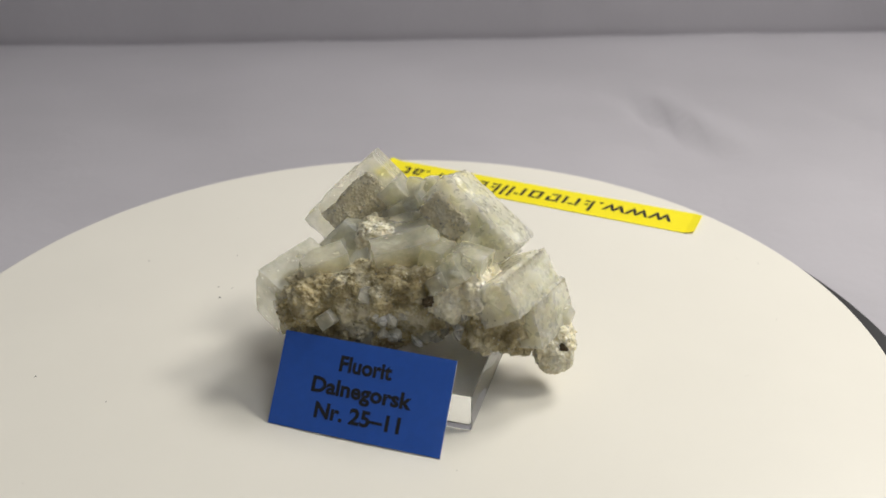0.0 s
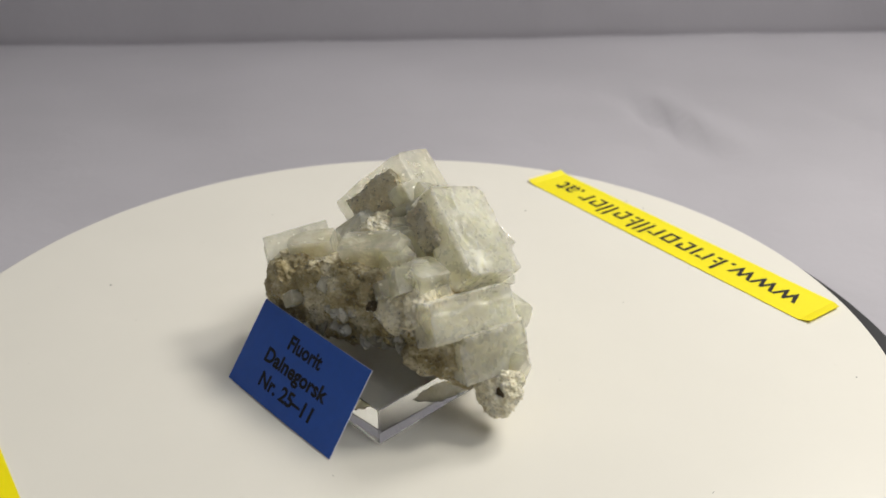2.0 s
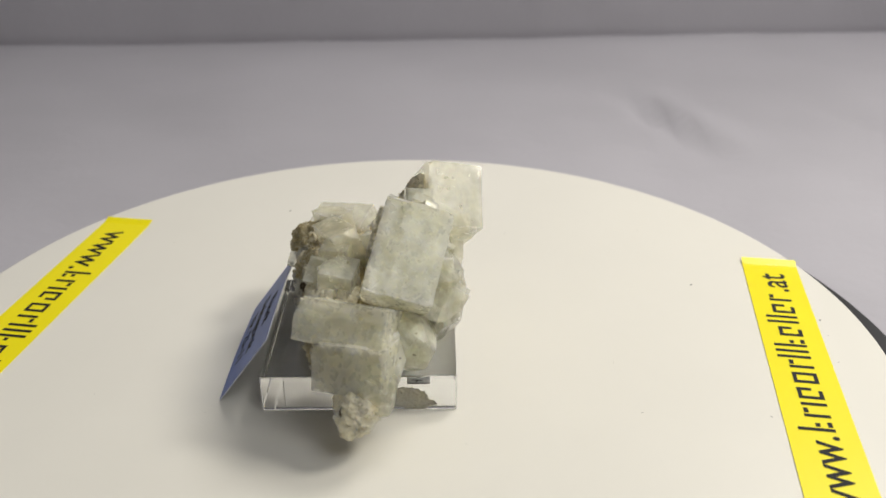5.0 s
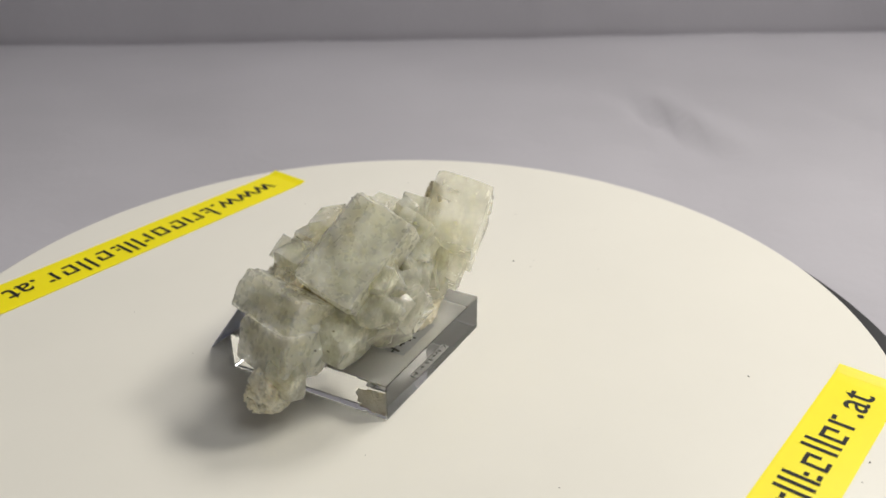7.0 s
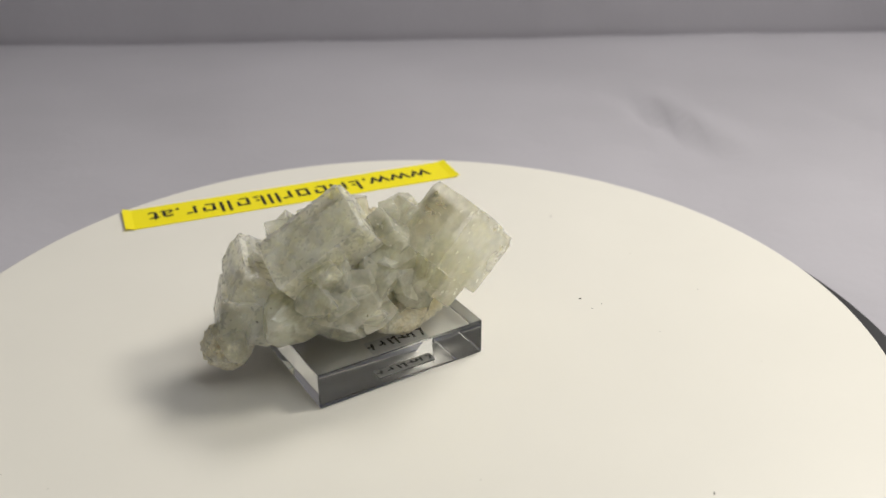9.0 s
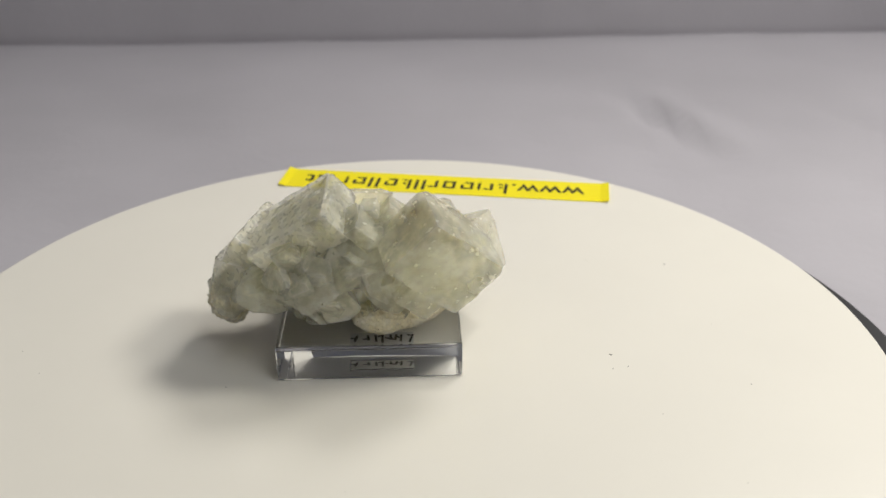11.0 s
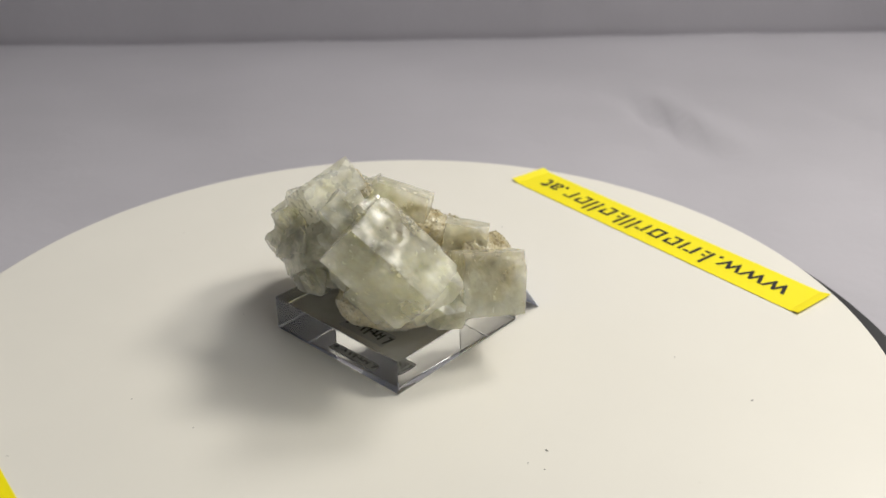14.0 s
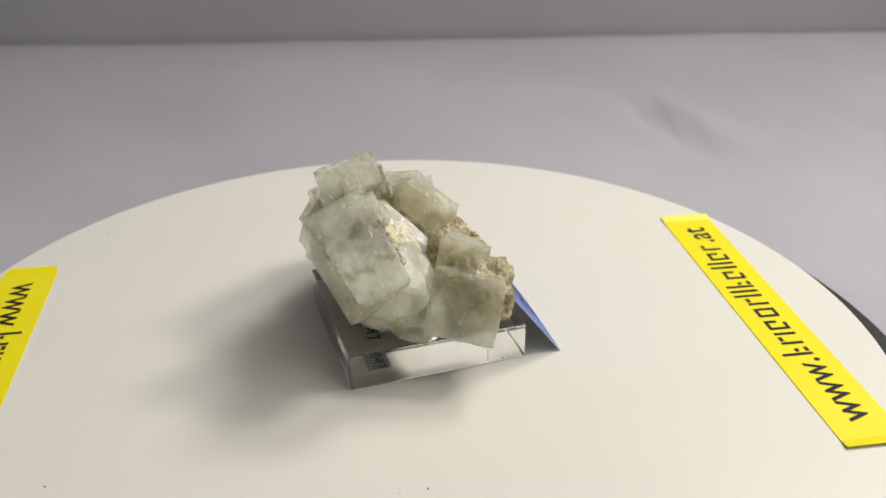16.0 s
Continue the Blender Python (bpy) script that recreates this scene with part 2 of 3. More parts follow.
def build_setting():
    bm = bmesh.new()
    nx, ny = 230, 150
    x0, x1, y0, y1 = -0.95, 0.95, -0.75, 0.386
    grid = [[bm.verts.new((x0 + (x1 - x0) * i / nx, y0 + (y1 - y0) * j / ny - 0.03 * (x0 + (x1 - x0) * i / nx) * (j / ny), 0))
             for j in range(ny + 1)] for i in range(nx + 1)]
    for col in grid:
        for v in col:
            v.co.z = TABLE_Z + cloth_height(v.co.x, v.co.y) - 0.004 * max(0, 1 - abs(v.co.y - 0.386) / 0.03)
    for i in range(nx):
        for j in range(ny):
            bm.faces.new((grid[i][j], grid[i + 1][j], grid[i + 1][j + 1], grid[i][j + 1]))
    ob = new("tablecloth", mesh_of("tablecloth", bm, CLOTH, smooth=True))
    tagged(ob, "lavender-grey cloth with soft creases spread over the table", "tablecloth", kind="structure")

    bm = bmesh.new()
    rows = []
    for k in range(41):
        s = k / 40
        z = TABLE_Z - 0.012 + 0.60 * s
        rows.append([bm.verts.new((-1.0 + 2.0 * i / 60, 0.388 + 0.05 * s + 0.003 * noise.noise((i * 0.25, s * 3, 1)) - 0.03 * (-1.0 + 2.0 * i / 60), z))
                     for i in range(61)])
    for a, b in zip(rows, rows[1:]):
        for i in range(60):
            bm.faces.new((a[i], a[i + 1], b[i + 1], b[i]))
    ob = new("backdrop", mesh_of("backdrop", bm, CLOTH, smooth=True))
    ob.modifiers.new("thickness", "SOLIDIFY").thickness = -0.004
    tagged(ob, "plain lavender-grey cloth backdrop hanging behind the table", "backdrop", kind="structure")

    def slab(name, size, at, mat, label):
        bm = bmesh.new()
        box(bm, size, Matrix.Translation(at))
        tagged(new(name, mesh_of(name, bm, mat)), label, name.split("_")[0], kind="structure")
    slab("table_top", (1.96, 1.25, 0.03), (0, -0.13, TABLE_Z - 0.030), WALL, "pale table top under the cloth")
    # unseen room shell, added and kept pale for bounced light and reflections
    slab("floor", (4.2, 4.2, 0.1), (0, 0, -0.85), WALL, "unseen pale floor added to bounce light")
    slab("wall_north", (4.2, 0.1, 3.2), (0, 2.1, 0.75), WALL, "unseen pale wall added to bounce light")
    slab("wall_south", (4.2, 0.1, 3.2), (0, -2.1, 0.75), WALL, "unseen pale wall added to bounce light")
    slab("wall_east", (0.1, 4.1, 3.2), (2.05, 0, 0.75), WALL, "unseen pale wall added to bounce light")
    slab("wall_west", (0.1, 4.1, 3.2), (-2.05, 0, 0.75), WALL, "unseen pale wall added to bounce light")
    slab("ceiling", (4.2, 4.2, 0.1), (0, 0, 2.4), CEILING, "unseen white ceiling added to bounce light")


# ---- turntable ----
R_PLATTER = 111.2 * MM


def lathe(bm, profile, steps):
    rings = [[bm.verts.new((r * math.cos(2 * math.pi * i / steps), r * math.sin(2 * math.pi * i / steps), z)) for i in range(steps)]
             for r, z in profile]
    for a, b in zip(rings, rings[1:]):
        for i in range(steps):
            j = (i + 1) % steps
            bm.faces.new((a[i], a[j], b[j], b[i]))
    bm.faces.new(rings[-1])
    bm.faces.new(rings[0][::-1])


def build_sticker(parent, angle, radius, skew, curl):
    """A strip of yellow tape along a chord, cut at the rim, its print standing upright when it is near the viewer."""
    bm = bmesh.new()
    left, right, half = -51.4 * MM, 51.8 * MM, 6.8 * MM
    n = 40
    lower, upper = [], []
    for i in range(n + 1):
        x = left + (right - left) * i / n
        rim = math.sqrt((R_PLATTER - 0.4 * MM) ** 2 - x * x) - radius
        nip = curl * MM * max(0.0, 1 - (x - left) / (2.2 * MM)) ** 2
        lift = 0.10 * MM + 0.45 * MM * max(0, (abs(x) - 48 * MM) / (3 * MM)) ** 2
        lower.append(bm.verts.new((x, -min(half, rim) + nip, lift)))
        upper.append(bm.verts.new((x, half + 0.2 * MM - 0.6 * nip, lift)))
    for i in range(n):
        bm.faces.new((lower[i], lower[i + 1], upper[i + 1], upper[i]))
    for f in bmesh.ops.extrude_face_region(bm, geom=bm.faces[:])["geom"]:
        if isinstance(f, bmesh.types.BMVert):
            f.co.z += 0.10 * MM
    bmesh.ops.recalc_face_normals(bm, faces=bm.faces[:])
    up = 0.27 * MM
    text_into(bm, "www.", 22.5 * MM, 7.2 * MM, pose(-32.6 * MM, 0.3 * MM, up), 1, 0.006)
    text_into(bm, ".at", 9.0 * MM, 7.2 * MM, pose(40.2 * MM, 0.3 * MM, up), 1, 0.006)
    low, x, gap = -2.6, -20.0, 1.15

    def bar(u, v, w, h):
        box(bm, (w * MM, h * MM, 0.02 * MM), pose((u + w / 2) * MM, (v + h / 2) * MM, up))
        for f in bm.faces[-6:]:
            f.material_index = 1
    # the trade name between them as plain shapes: upright bars and open blocks of its size
    for shape in "KRISABLLKOLLOR":
        if shape in "LI":
            bar(x, low, 0.95, 7.2 if shape == "L" else 5.2)
            x += 2.0 * gap
        elif shape in "KRB":
            tall = {"K": 7.2, "R": 5.2, "B": 5.2}[shape]
            bar(x, low, 0.95, tall)
            bar(x + 1.4, low + (0.2 if shape == "K" else 4.1), 1.6, 0.95)
            if shape == "K":
                bar(x + 1.4, low + 2.6, 1.2, 0.95)
            x += (3.9 if shape == "K" else 3.4) * gap
        else:
            bar(x, low, 0.95, 5.2)
            bar(x + 0.95, low, 2.0, 0.85)
            bar(x + 0.95, low + 4.35, 2.0, 0.85)
            bar(x + 2.95, low + (0 if shape == "A" else 2.2), 0.95, 5.2 if shape == "A" else 3.0)
            x += 4.9 * gap
    ob = part("sticker", bm, (YELLOW, INK), parent, "bright yellow adhesive tape strip with black print")
    # local -y points outwards
    ob.matrix_local = pose(radius * math.cos(math.radians(angle)), radius * math.sin(math.radians(angle)), 0, 0, 0, angle + 90 + skew)
    return ob


def build_turntable():
    thing = new("turntable")
    tagged(thing, "round display turntable with warm white platter and black base", "turntable")
    bm = bmesh.new()
    lathe(bm, [(112 * MM, TABLE_Z + 0.0022), (121 * MM, TABLE_Z + 0.0022), (123 * MM, TABLE_Z + 0.004), (123 * MM, -10 * MM), (121.6 * MM, -8 * MM), (60 * MM, -7.8 * MM)], 160)
    part("base", bm, BLACK, thing, "matt black round base", smooth=False)
    bm = bmesh.new()
    r = R_PLATTER
    lathe(bm, [(r - 2 * MM, -7.0 * MM), (r - 0.4 * MM, -6.6 * MM), (r, -5.8 * MM), (r, -0.9 * MM), (r - 0.25 * MM, -0.25 * MM), (r - 0.9 * MM, 0)], 220)
    platter = part("platter", bm, PLATTER, thing, "smooth warm white plastic disc")
    build_sticker(platter, 61.3, 90.7 * MM, -0.6, 1.6)
    build_sticker(platter, 61.3 - 180.9, 90.1 * MM, -0.4, 0.0)
    # dust on the disc
    rng = random.Random(5)
    bm = bmesh.new()
    for _ in range(30):
        a, q = rng.uniform(0, 2 * math.pi), math.sqrt(rng.uniform(0.1, 0.95)) * 105 * MM
        s = rng.choice((0.06, 0.07, 0.09, 0.11, 0.17)) * MM
        bmesh.ops.create_icosphere(bm, subdivisions=1, radius=s,
                                   matrix=Matrix.Translation((q * math.cos(a), q * math.sin(a), s * 0.4)) @ Matrix.Rotation(rng.uniform(0, 3), 4, "Z") @ Matrix.Diagonal((rng.uniform(1, 2.5), 1, 0.5, 1)))
    tagged(part("dust", bm, SPECK, platter, "scattered dark specks of dust"), kind="stuff")
    return platter


# ---- acrylic block and its paper label ----
BLOCK = (2.7, -7.6, 8.6)


def build_block():
    thing = new("display_block")
    tagged(thing, "clear square acrylic block carrying the mineral on the turntable", "display block")
    thing.matrix_world = pose(BLOCK[0] * MM, BLOCK[1] * MM, 0, 0, 0, -20.1)
    bm = bmesh.new()
    box(bm, (40 * MM, 40 * MM, 8.45 * MM), pose(0, 0, 4.375 * MM), 0.28 * MM, 2)
    part("block", bm, ACRYLIC, thing, "clear polished acrylic")
    bm = bmesh.new()
    box(bm, (14 * MM, 5 * MM, 0.08 * MM), pose(-2.5 * MM, 12.0 * MM, 0.32 * MM), 0.03 * MM, 1)
    label = part("paper_label", bm, PAPER, thing, "small paper label with handwriting under the block")
    rng = random.Random(8)
    bm = bmesh.new()
    for v, start, stop in ((10.4, -9.0, 3.5),):
        x = start
        while x < stop:
            w, tall, lean = rng.uniform(0.8, 1.5), rng.uniform(1.9, 3.2), rng.uniform(-18, 14)
            box(bm, (0.55 * MM, tall * MM, 0.02 * MM), pose(x * MM, (v + tall / 2) * MM, 0.40 * MM, 0, 0, lean))
            if rng.random() < 0.75:
                box(bm, (w * 1.2 * MM, 0.50 * MM, 0.02 * MM), pose((x + 0.4) * MM, (v + rng.uniform(0.2, 2.0)) * MM, 0.40 * MM, 0, 0, rng.uniform(-35, 35)))
            x += w + (rng.uniform(0.15, 0.45) if rng.random() < 0.88 else 1.3)
    part("writing", bm, INK, label, "rows of dark pen strokes")
    return thing


# ---- name card ----
def build_card():
    thing = new("name_card")
    tagged(thing, "blue paper name card with black print leaning on the block", "name card")
    thing.matrix_world = pose(-9.15 * MM, -34.1 * MM, 0.05 * MM, 0, 0, -21.9)
    wide, high = 36.8, 19.0

    def warp(p):
        """From the flat card to the leaning, slightly twisted one."""
        lean = math.radians(53.5)
        z = p.z + 0.35 * MM * math.cos(math.pi * p.x / (wide * MM))
        return Vector((p.x, p.y * math.cos(lean) - z * math.sin(lean), p.y * math.sin(lean) + z * math.cos(lean)))

    def sheet(z0, z1):
        bm = bmesh.new()
        nx, ny = 14, 6
        bmesh.ops.create_cube(bm, size=1.0)
        for axis, n in ((0, nx), (1, ny)):
            for k in range(1, n):
                cut = -0.5 + k / n
                bmesh.ops.bisect_plane(bm, geom=bm.verts[:] + bm.edges[:] + bm.faces[:], plane_co=(cut, cut, 0), plane_no=(axis == 0, axis == 1, 0))
        for v in bm.verts:
            v.co = warp(Vector((v.co.x * wide * MM, (v.co.y + 0.5) * high * MM, (z0 if v.co.z < 0 else z1) * MM)))
        return bm
    bm = sheet(0.0, 0.22)
    bm.normal_update()
    for f in bm.faces:
        f.material_index = 0 if f.normal.z > 0.3 and f.normal.y < -0.3 else 1
    part("card", bm, (BLUE, CARDBACK), thing, "thin paper, saturated blue face, pale back")
    for words, width, v in (("Fluorit", 11.2, 14.2), ("Dalnegorsk", 21.4, 9.3), ("Nr. 25\u201311", 18.2, 4.35)):
        bm = bmesh.new()
        text_into(bm, words, width * MM, 3.0 * MM, pose(0.3 * MM, v * MM, 0.27 * MM), 0, 0.034)
        for vert in bm.verts:
            vert.co = warp(vert.co)
        part("lettering", bm, INK, thing, "black printed word")
    return thing


# ---- fluorite specimen ----
SEAT = Vector((2.7, -7.6, 8.6))


def frame_of(a, b):
    ex = Vector(a).normalized()
    ez = ex.cross(Vector(b)).normalized()
    ey = ez.cross(ex)
    return Matrix((ex, ey, ez)).transposed()


def soften(ob, angle=26.0):
    """Smooth shading that keeps crisp edges."""
    for p in ob.data.polygons:
        p.use_smooth = True
    ob.data.set_sharp_from_angle(angle=math.radians(angle))
    return ob


def clip(p, planes):
    """Press a point back onto the planes (normal, distance) that it stands outside of."""
    for n, d in planes:
        k = n.dot(p) - d
        if k > 0:
            p = p - n * k
    return p


def crystal(thing, o, a, b, depth, mat=None, seed=0, chips=3, step=0.5, label="", cuts=21, worn_and_lit=1.0, lost=()):
    """A cubic crystal from a corner o, two edges a and b (mm) and its depth along a x b, with stepped growth
    edges, etched and rounded faces and chipped corners; lost names corners (signs) and how much broke off."""
    rng = random.Random(seed)
    rot = frame_of(a, b)
    half = Vector((Vector(a).length, Vector(b).length, abs(depth))) / 2
    centre = Vector(o) + rot @ Vector((half.x, half.y, depth / 2))
    half += Vector((0.035 * half.x, 0.035 * half.y, 0.035 * half.z)) + Vector((0.25, 0.25, 0.25))
    flip = 1 if depth > 0 else -1
    bm = bmesh.new()
    bmesh.ops.create_cube(bm, size=2.0)
    bmesh.ops.subdivide_edges(bm, edges=bm.edges[:], cuts=cuts, use_grid_fill=True)
    drops = []
    for axis in range(3):
        for side in (-1, 1):
            for _ in range(3):
                other = rng.choice([k for k in range(3) if k != axis])
                drops.append((axis, side, other, rng.choice((-1, 1)), rng.uniform(0.1, 0.9), rng.uniform(0.15, 0.6) * step))
    planes = []

    def break_off(n, amount):
        n = n.normalized()
        reach = abs(n.x) * half.x + abs(n.y) * half.y + abs(n.z) * half.z
        planes.append((n, reach - amount))
    for _ in range(chips):
        break_off(Vector([rng.choice((-1, 1)) * rng.uniform(0.5, 1) for _ in range(3)]), rng.uniform(0.8, 2.4))
    # wear of the shape only: small breaks along edges and corners
    for _ in range(6):
        n = Vector([rng.choice((-1, 0, 1)) * rng.uniform(0.6, 1) for _ in range(3)])
        if n.length:
            break_off(n, rng.uniform(0.15, 0.7) * worn_and_lit)
    for i, j, k, amount in lost:
        break_off(Vector((i, j, k * flip)), amount)
    shift = Vector((seed * 1.7, seed * 0.3, 0))
    size = min(half)
    for v in bm.verts:
        u = v.co.copy()
        # rounded edges
        soft = superquadric(u.normalized(), 16.0)
        u2 = u.lerp(soft, min(1.0, 0.38 * worn_and_lit))
        p = Vector([u2[k] * half[k] for k in range(3)])
        for axis, side, other, way, at, d in drops:
            if u[axis] * side > 0.999:
                over = (u[other] * way - at - 0.20 * noise.noise(p * 0.3 + shift)) * half[other]
                p[axis] -= side * d * max(0.0, min(1.0, over / 0.6))
        p = clip(p, planes)
        p += worn_and_lit * (min(0.16, 0.04 * size) * noise.noise_vector(p * 0.30 + shift) + 0.035 * noise.noise_vector(p * 1.0 + shift))
        v.co = (centre + rot @ p - SEAT) * MM
    return soften(part("crystal", bm, mat or FLUORITE, thing, label), 20.0)


def superquadric(d, power):
    k = (abs(d.x) ** power + abs(d.y) ** power + abs(d.z) ** power) ** (-1 / power)
    return d * k


def fragment(thing, at, radii, seed, mat=None, planes=34, axes=None, name="crystal_fragment", label="", keep=(0.70, 0.95)):
    """A broken piece: a block cleft by many planes into flat, sharp-edged facets."""
    rng = random.Random(seed)
    rot = frame_of(*axes) if axes else Matrix.Identity(3)
    bm = bmesh.new()
    box(bm, [2 * r for r in radii])
    for _ in range(planes):
        d = Vector((rng.gauss(0, 1), rng.gauss(0, 1), rng.gauss(0, 1))).normalized()
        reach = math.sqrt(sum((d[k] * radii[k]) ** 2 for k in range(3))) * rng.uniform(*keep)
        got = bmesh.ops.bisect_plane(bm, geom=bm.verts[:] + bm.edges[:] + bm.faces[:], plane_co=d * reach, plane_no=d, clear_outer=True)
        rim = [e for e in got["geom_cut"] if isinstance(e, bmesh.types.BMEdge)]
        if len(rim) > 2:
            bmesh.ops.contextual_create(bm, geom=rim)
    bmesh.ops.remove_doubles(bm, verts=bm.verts[:], dist=0.12)
    bmesh.ops.bevel(bm, geom=bm.edges[:], offset=0.10, segments=1, affect="EDGES", clamp_overlap=True)
    for v in bm.verts:
        v.co = (rot @ v.co + Vector(at) - SEAT) * MM
    bmesh.ops.recalc_face_normals(bm, faces=bm.faces[:])
    return part(name, bm, mat or FRACTURE, thing, label)


def crust(ob, spots, grains, seed, mat, fine):
    """Tiny cubes strewn over a surface."""
    rng = random.Random(seed)
    corners = [Vector((x, y, z)) for x in (-1, 1) for y in (-1, 1) for z in (-1, 1)]
    sides = [(0, 1, 3, 2), (4, 6, 7, 5), (0, 4, 5, 1), (2, 3, 7, 6), (0, 2, 6, 4), (1, 5, 7, 3)]
    verts, faces = [], []
    for _ in range(grains):
        p, n = rng.choice(spots)
        size = rng.choice((0.10, 0.13, 0.16, 0.22, 0.34)) * fine * MM
        q = Euler((rng.uniform(0, 3), rng.uniform(0, 3), rng.uniform(0, 3))).to_matrix()
        base = len(verts)
        verts += [p + n * size * 0.2 + q @ c * size for c in corners]
        faces += [tuple(base + i for i in f) for f in sides]
    me = bpy.data.meshes.new("druse_crust")
    me.from_pydata(verts, [], faces)
    me.materials.append(mat)
    me.materials.append(FLUORITE_FROST)
    for k, p in enumerate(me.polygons):
        p.material_index = 1 if (k // 6) % 7 == 0 else 0
    grain = new("druse_crust", me)
    grain.parent = ob
    return tagged(grain, "tiny sugary grains", kind="stuff")


def lump(thing, name, at, radii, seed, mat, rough=1.0, grains=0, label="", axes=None, floor=None, power=2.4, fine=1.0):
    """A rocky lump with fractal relief, crusted with tiny grains."""
    bm = bmesh.new()
    bmesh.ops.create_icosphere(bm, subdivisions=6, radius=1.0)
    rot = frame_of(*axes) if axes else Matrix.Identity(3)
    s = Vector((seed * 3.1, 0, 0))
    for v in bm.verts:
        d = v.co.normalized()
        u = superquadric(d, power)
        q = rot @ Vector([u[k] * radii[k] for k in range(3)])
        k = noise.fractal(q * 0.17 + s, 0.7, 2.1, 5) * 1.25 * rough
        k += 0.7 * rough * (0.5 - abs(noise.noise(q * 0.6 + s)))
        k += 0.5 * fine * (0.45 - noise.voronoi(q * 1.0 + s)[0][0])
        k += 0.22 * fine * (0.45 - noise.voronoi(q * 2.6 + s)[0][0])
        q += (rot @ d) * k
        p = Vector(at) + q
        if floor is not None:
            p.z = max(p.z, floor)
        v.co = (p - SEAT) * MM
    bm.normal_update()
    spots = [(v.co.copy(), v.normal.copy()) for v in bm.verts]
    ob = part(name, bm, mat, thing, label, smooth=True)
    if grains:
        crust(ob, spots, grains, seed, mat, fine)
    return ob


def coat(thing, o, axes, start, size, seed, mat, grains):
    """A flat sugary coat on a crystal face: a thin slab in the crystal's own axes, crusted with grains."""
    rot = frame_of(*axes)
    o = Vector(o) + rot @ Vector(start)
    bm = bmesh.new()
    bmesh.ops.create_cube(bm, size=2.0)
    bmesh.ops.subdivide_edges(bm, edges=bm.edges[:], cuts=40, use_grid_fill=True)
    half = Vector(size) / 2
    sh = Vector((seed * 2.7, 0, 0))
    for v in bm.verts:
        p = Vector([v.co[k] * half[k] for k in range(3)])
        edge = 0.5 * noise.fractal(p * 0.35 + sh, 0.8, 2.0, 4)
        p *= 1.0 + 0.10 * noise.noise(p * 0.22 + sh)
        p += Vector((0.9, 0.5, 0.9)) * edge + 0.14 * noise.noise_vector(p * 2.4 + sh)
        v.co = (o + rot @ (p + half) - SEAT) * MM
    bm.normal_update()
    spots = [(v.co.copy(), v.normal.copy()) for v in bm.verts]
    ob = part("druse", bm, mat, thing, "flat sugary druse coat", smooth=True)
    crust(ob, spots, grains, seed, mat, 0.55)
    return ob


def cluster(thing, low, high, axes, n, seed, sizes, mat=None, jitter=12.0):
    """Small intergrown cubes strewn through a region of the specimen, nearly parallel to the axes."""
    rng = random.Random(seed)
    frame = frame_of(*axes)
    for k in range(n):
        turn_by = Euler([math.radians(rng.uniform(-jitter, jitter)) for _ in range(3)]).to_matrix()
        rot = turn_by @ frame
        s = rng.uniform(*sizes)
        ea, eb, ec = (s * rng.uniform(0.75, 1.3) for _ in range(3))
        at = Vector([rng.uniform(low[i], high[i]) for i in range(3)])
        o = at - rot @ Vector((ea, eb, ec)) / 2
        crystal(thing, o, rot @ Vector((ea, 0, 0)), rot @ Vector((0, eb, 0)), ec, mat or rng.choice((FLUORITE, FRACTURE)), seed * 50 + k, 1, 0.35, cuts=9)


def shards(thing, n, seed):
    """Cleaved shards standing a little proud of the broken back of the core."""
    rng = random.Random(seed)
    for k in range(n):
        d = Vector((rng.uniform(-1, 1), rng.uniform(0.1, 1), rng.uniform(-0.8, 0.85))).normalized()
        at = Vector((8 + 19.5 * d.x, -0.5 + 10.2 * d.y, 22 + 10.2 * d.z))
        side = d.cross(Vector((rng.uniform(-1, 1), rng.uniform(-1, 1), 1)))
        across = (side + 0.15 * Vector((rng.uniform(-1, 1), rng.uniform(-1, 1), rng.uniform(-1, 1))), d)
        fragment(thing, at, (rng.uniform(3.5, 8.0), rng.uniform(0.9, 1.6), rng.uniform(2.5, 5.0)), seed * 70 + k, FRACTURE, 12, across, keep=(0.75, 1.0))


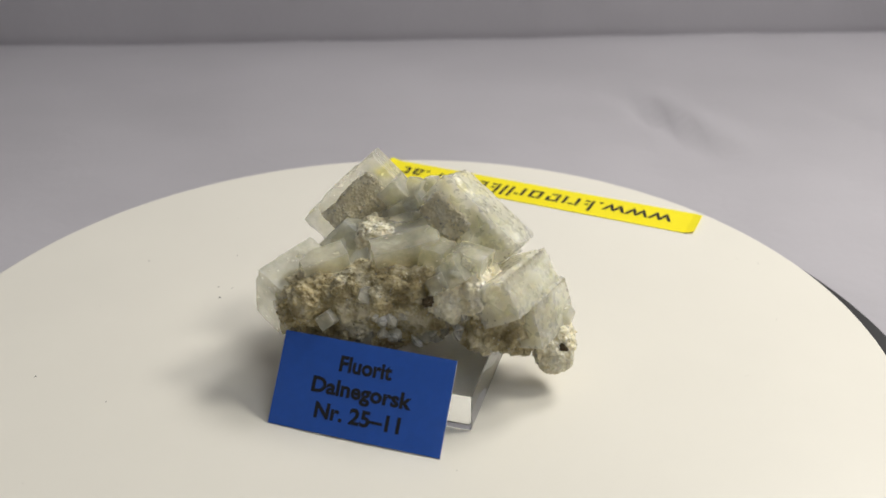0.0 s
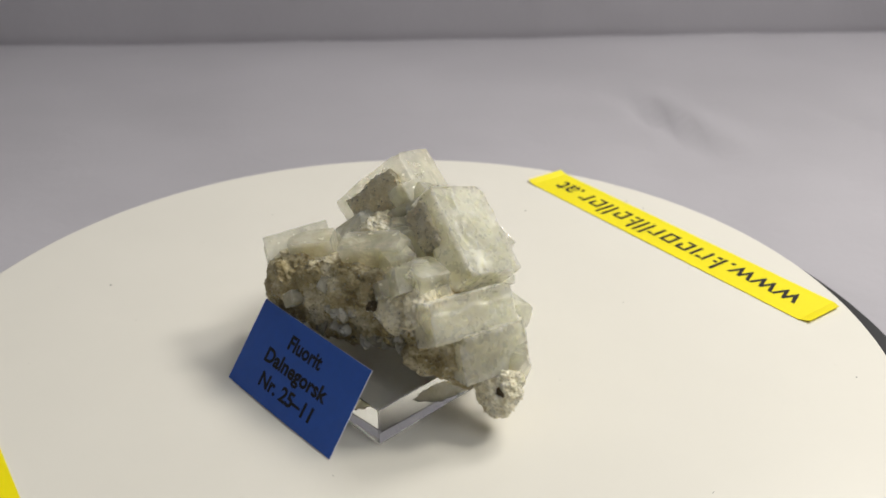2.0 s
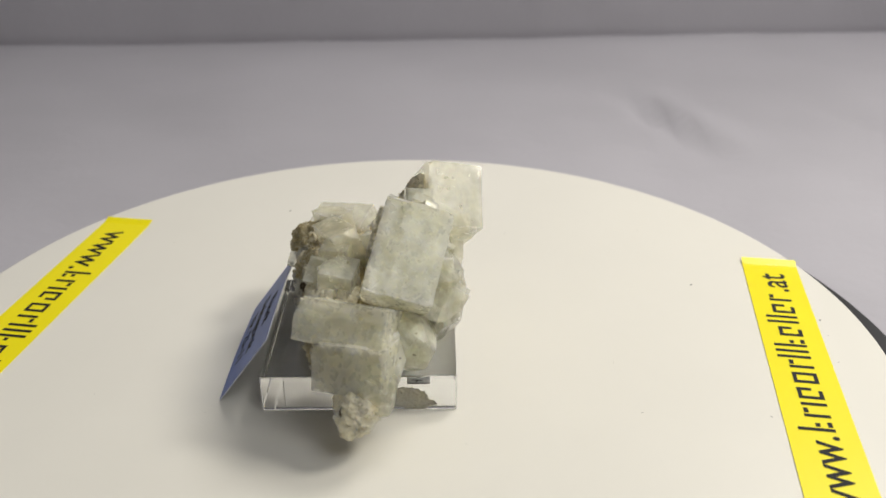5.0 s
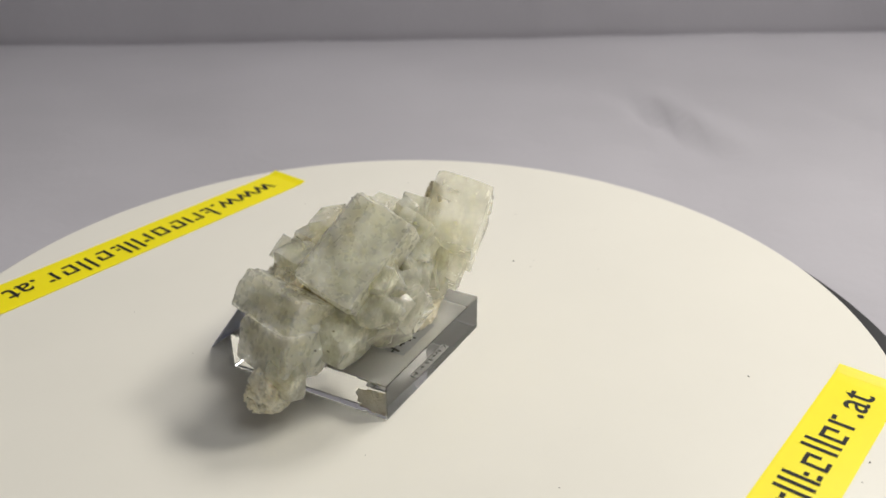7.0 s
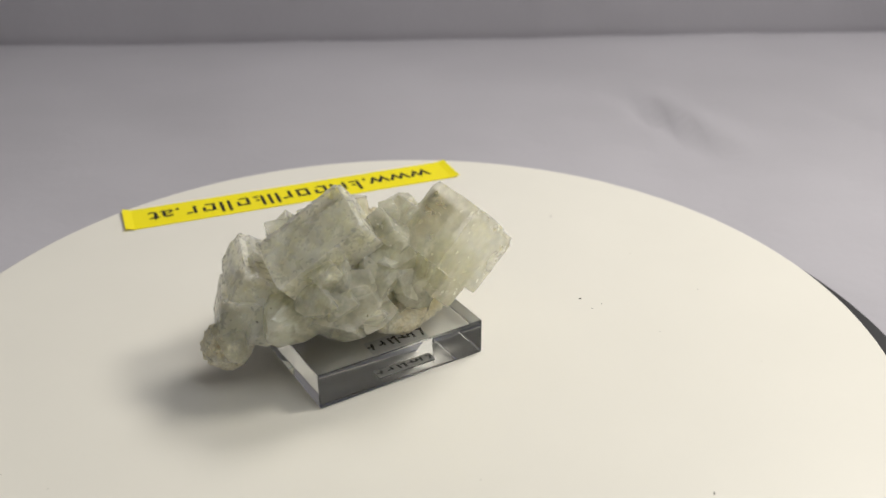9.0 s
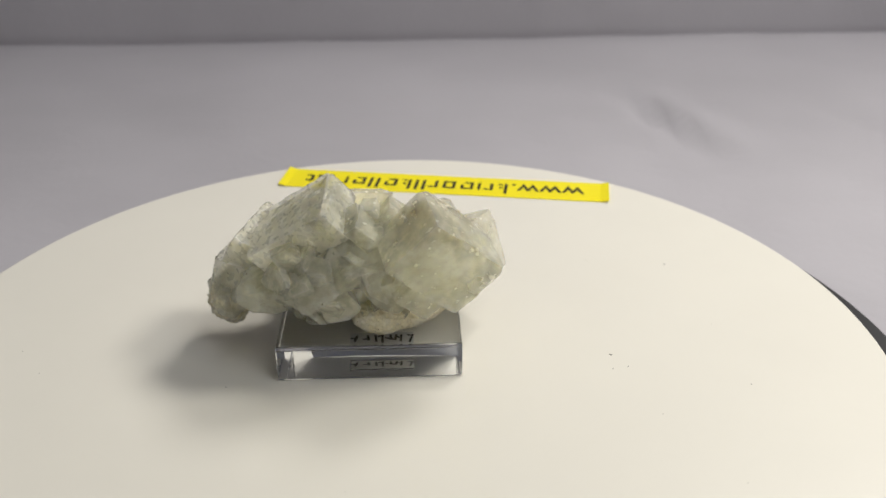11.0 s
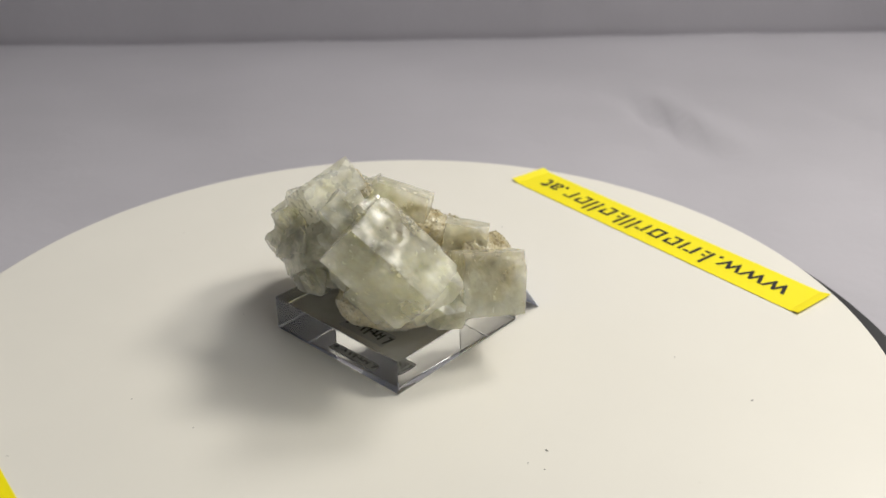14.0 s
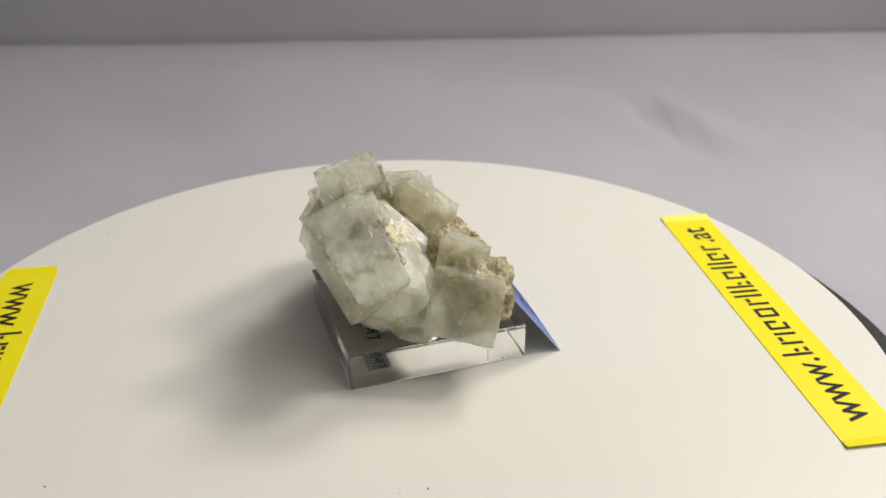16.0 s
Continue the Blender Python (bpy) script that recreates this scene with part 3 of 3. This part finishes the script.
def build_specimen():
    thing = new("fluorite_specimen")
    tagged(thing, "cloudy colourless fluorite cubes on brown druse, resting on clear block", "mineral specimen")
    thing.matrix_world = Matrix.Translation(SEAT * MM)
    A, B = (-3.6, 10.6, 42.6), (12.0, -3.4, 43.2)
    k1 = ((-15.4, -2, -14), (0.9, 10.8, -3.0))
    k2 = ((13.6, -9.8, -11.5), (3.3, 13.0, -2.0))
    k4 = ((-10.2, -9.6, -2.1), (-3.0, 4.0, -13.0))
    k5 = ((10.5, 14.5, -0.5), (4.7, -0.5, -6.6))
    # core and crust
    fragment(thing, (9, -2, 21.5), (19, 11.5, 11.5), 1, MILKY, 70, name="core", label="broken cloudy fluorite core")
    fragment(thing, (-7, 4, 20.5), (12.5, 11.5, 11.5), 2, MILKY, 60, name="core", label="broken cloudy fluorite core")
    fragment(thing, (25, -12, 17), (11, 8, 8.5), 3, MILKY, 50, name="core", label="broken cloudy fluorite core")
    lump(thing, "foot", (0, 3, 12.6), (11, 8, 4.6), 3, DRUSE_CREAM, 0.5, 500, label="cream crusty underside", floor=8.45, fine=0.5)
    lump(thing, "druse", (5, -13.0, 20), (18, 7, 8.0), 4, DRUSE, 1.5, 6000, label="brown sugary druse crust", fine=0.5, power=2.8)
    lump(thing, "druse", (-15, -10.5, 18), (9, 7.5, 7.5), 5, DRUSE, 1.2, 3000, label="brown sugary druse crust", fine=0.45)
    lump(thing, "druse", (-4, -15.0, 15.5), (9, 5.0, 5.0), 37, DRUSE, 1.3, 2500, label="brown sugary druse crust", fine=0.5)
    lump(thing, "druse", (23, -16, 16.5), (9.5, 7.5, 7.0), 6, DRUSE, 1.3, 3000, label="brown sugary druse crust", fine=0.5)
    lump(thing, "druse", (15, -17, 22.5), (8, 5.5, 5.5), 38, DRUSE_CREAM, 1.2, 2500, label="cream sugary druse crust", fine=0.45)
    lump(thing, "druse_tip", (33.4, -17.6, 9.9), (4.3, 4.0, 5.4), 7, DRUSE_CREAM, 1.0, 900, label="rough overhanging druse tip", fine=0.5)
    coat(thing, A, k1, (3.4, -1.5, 2.4), (14.0, 2.2, 19.0), 8, DRUSE_CREAM, 7000)
    coat(thing, B, k2, (1.2, -1.2, -9.5), (9.5, 2.0, 5.6), 10, DRUSE_CREAM, 2200)
    lump(thing, "druse", (3.0, 1.5, 26.0), (11.0, 5.5, 5.0), 9, DRUSE_CREAM, 0.9, 2600, label="cream sugary druse crust", fine=0.35, power=2.6)
    # raised lumps, not hollows: their dark colour imitates the shade inside two holes
    lump(thing, "hole_shade_lump", (34.9, -20.6, 10.6), (1.5, 1.1, 1.8), 36, HOLE_SHADE, 0.8, 40, label="small brown lump, darkened to paint the shade of a hole", fine=0.5)
    lump(thing, "hole_shade_lump", (7.0, -20.9, 23.2), (1.3, 0.9, 1.2), 34, HOLE_SHADE, 1.0, 60, label="small brown lump, darkened to paint the shade of a hole", fine=0.5)
    # large cubes
    crystal(thing, A, (-15.4, -2.0, -14.0), (0.9, 11.4, -3.2), 14.5, FLUORITE, 11, 3, 0.9, "large cloudy cube on edge", 30, lost=((1, 1, -1, 1.6),))
    crystal(thing, B, k2[0], (3.3, 13.0, -2.0), -8.0, FLUORITE_FROST, 12, 0, 0.9, "large frosted cube", 30, lost=((-1, 1, -1, 2.0),))
    crystal(thing, (-3.6, -16.4, 31.4), (13.2, 1, 2.6), (-0.8, 5.8, 1.4), -8.5, FLUORITE, 13, 2, lost=((-1, -1, 1, 2.0), (1, -1, 1, 3.0)))
    crystal(thing, (-17.5, 1.0, 27.4), k4[0], k4[1], 8.5, FLUORITE, 14, 1, 0.6, cuts=26)
    crystal(thing, (21.2, -24.8, 29.4), k5[0], (4.7, -0.5, -6.6), 9, FLUORITE_FROST, 15, 2, 0.9, cuts=26)
    crystal(thing, (27.6, -24.6, 23.0), (8.6, 11.4, 0.6), (2.6, -0.4, -9.0), 10, FLUORITE_FROST, 16, 2, 0.9)
    crystal(thing, (-10.5, -5.5, 30.2), (-9.2, -3.1, -1.6), (1.9, -4.6, -0.6), -8, FLUORITE, 17, 1, 0.4)
    crystal(thing, (17.8, -20.2, 31.4), (3.2, 5.5, -0.5), (-6, 3.5, 0.5), -7, FLUORITE, 18, 1, 0.4)
    crystal(thing, (10.2, -18.0, 32.4), (3.0, 4.5, 0.2), (-5, 3.2, 0.2), -6, FLUORITE, 20, 1, 0.4)
    crystal(thing, (-4.5, 11.0, 30.5), (-7.0, -0.9, -6.4), (0.7, 7.0, -2.0), 12, FLUORITE, 29, 2)
    # broken pieces
    fragment(thing, (14.5, -15, 28), (6, 4.5, 4.2), 30, FLUORITE_FROST)
    fragment(thing, (19, 2.5, 19.5), (6, 6.0, 7.5), 21)
    fragment(thing, (25.5, -5, 18.0), (8.5, 7, 7.5), 22)
    fragment(thing, (8, 5.5, 28), (9, 6.5, 8.5), 23)
    fragment(thing, (1, 7.5, 22), (9, 6.5, 9), 24)
    fragment(thing, (-14, 2, 15.5), (7, 7, 6), 26)
    fragment(thing, (6, 6.0, 31.5), (8.0, 5.0, 4.5), 27)
    fragment(thing, (33.2, -14.5, 12.8), (5.0, 5.0, 6.6), 31)
    # small cubes grown between the large ones
    cluster(thing, (3, 4, 34), (10, 8, 37.5), k2, 5, 64, (3.0, 5.0), FLUORITE, 20)
    cluster(thing, (9, -20, 26), (21, -14, 30), k5, 6, 41, (3.2, 5.0))
    cluster(thing, (1, 3, 31), (10, 8, 36), k1, 5, 43, (3.0, 5.0))
    cluster(thing, (18, -3, 27), (24, 4, 33), k2, 5, 44, (3.0, 5.0))
    cluster(thing, (-15, -18.5, 13), (24, -17.0, 24), k5, 24, 47, (1.4, 3.2), FLUORITE, 40)
    cluster(thing, (-4, -21.0, 12), (18, -19.5, 20), k5, 18, 48, (1.0, 2.2), FLUORITE_FROST, 45)
    shards(thing, 22, 51)
    return thing


build_setting()
platter = build_turntable()
block = build_block()
card = build_card()
specimen = build_specimen()


def motions():
    for thing in (platter, block, card, specimen):
        start = thing.matrix_local.copy()
        walk(thing, [(k * 0.5, pose(0, 0, 0, 0, 0, turn(k * 0.5)) @ start) for k in range(33)])


motions()
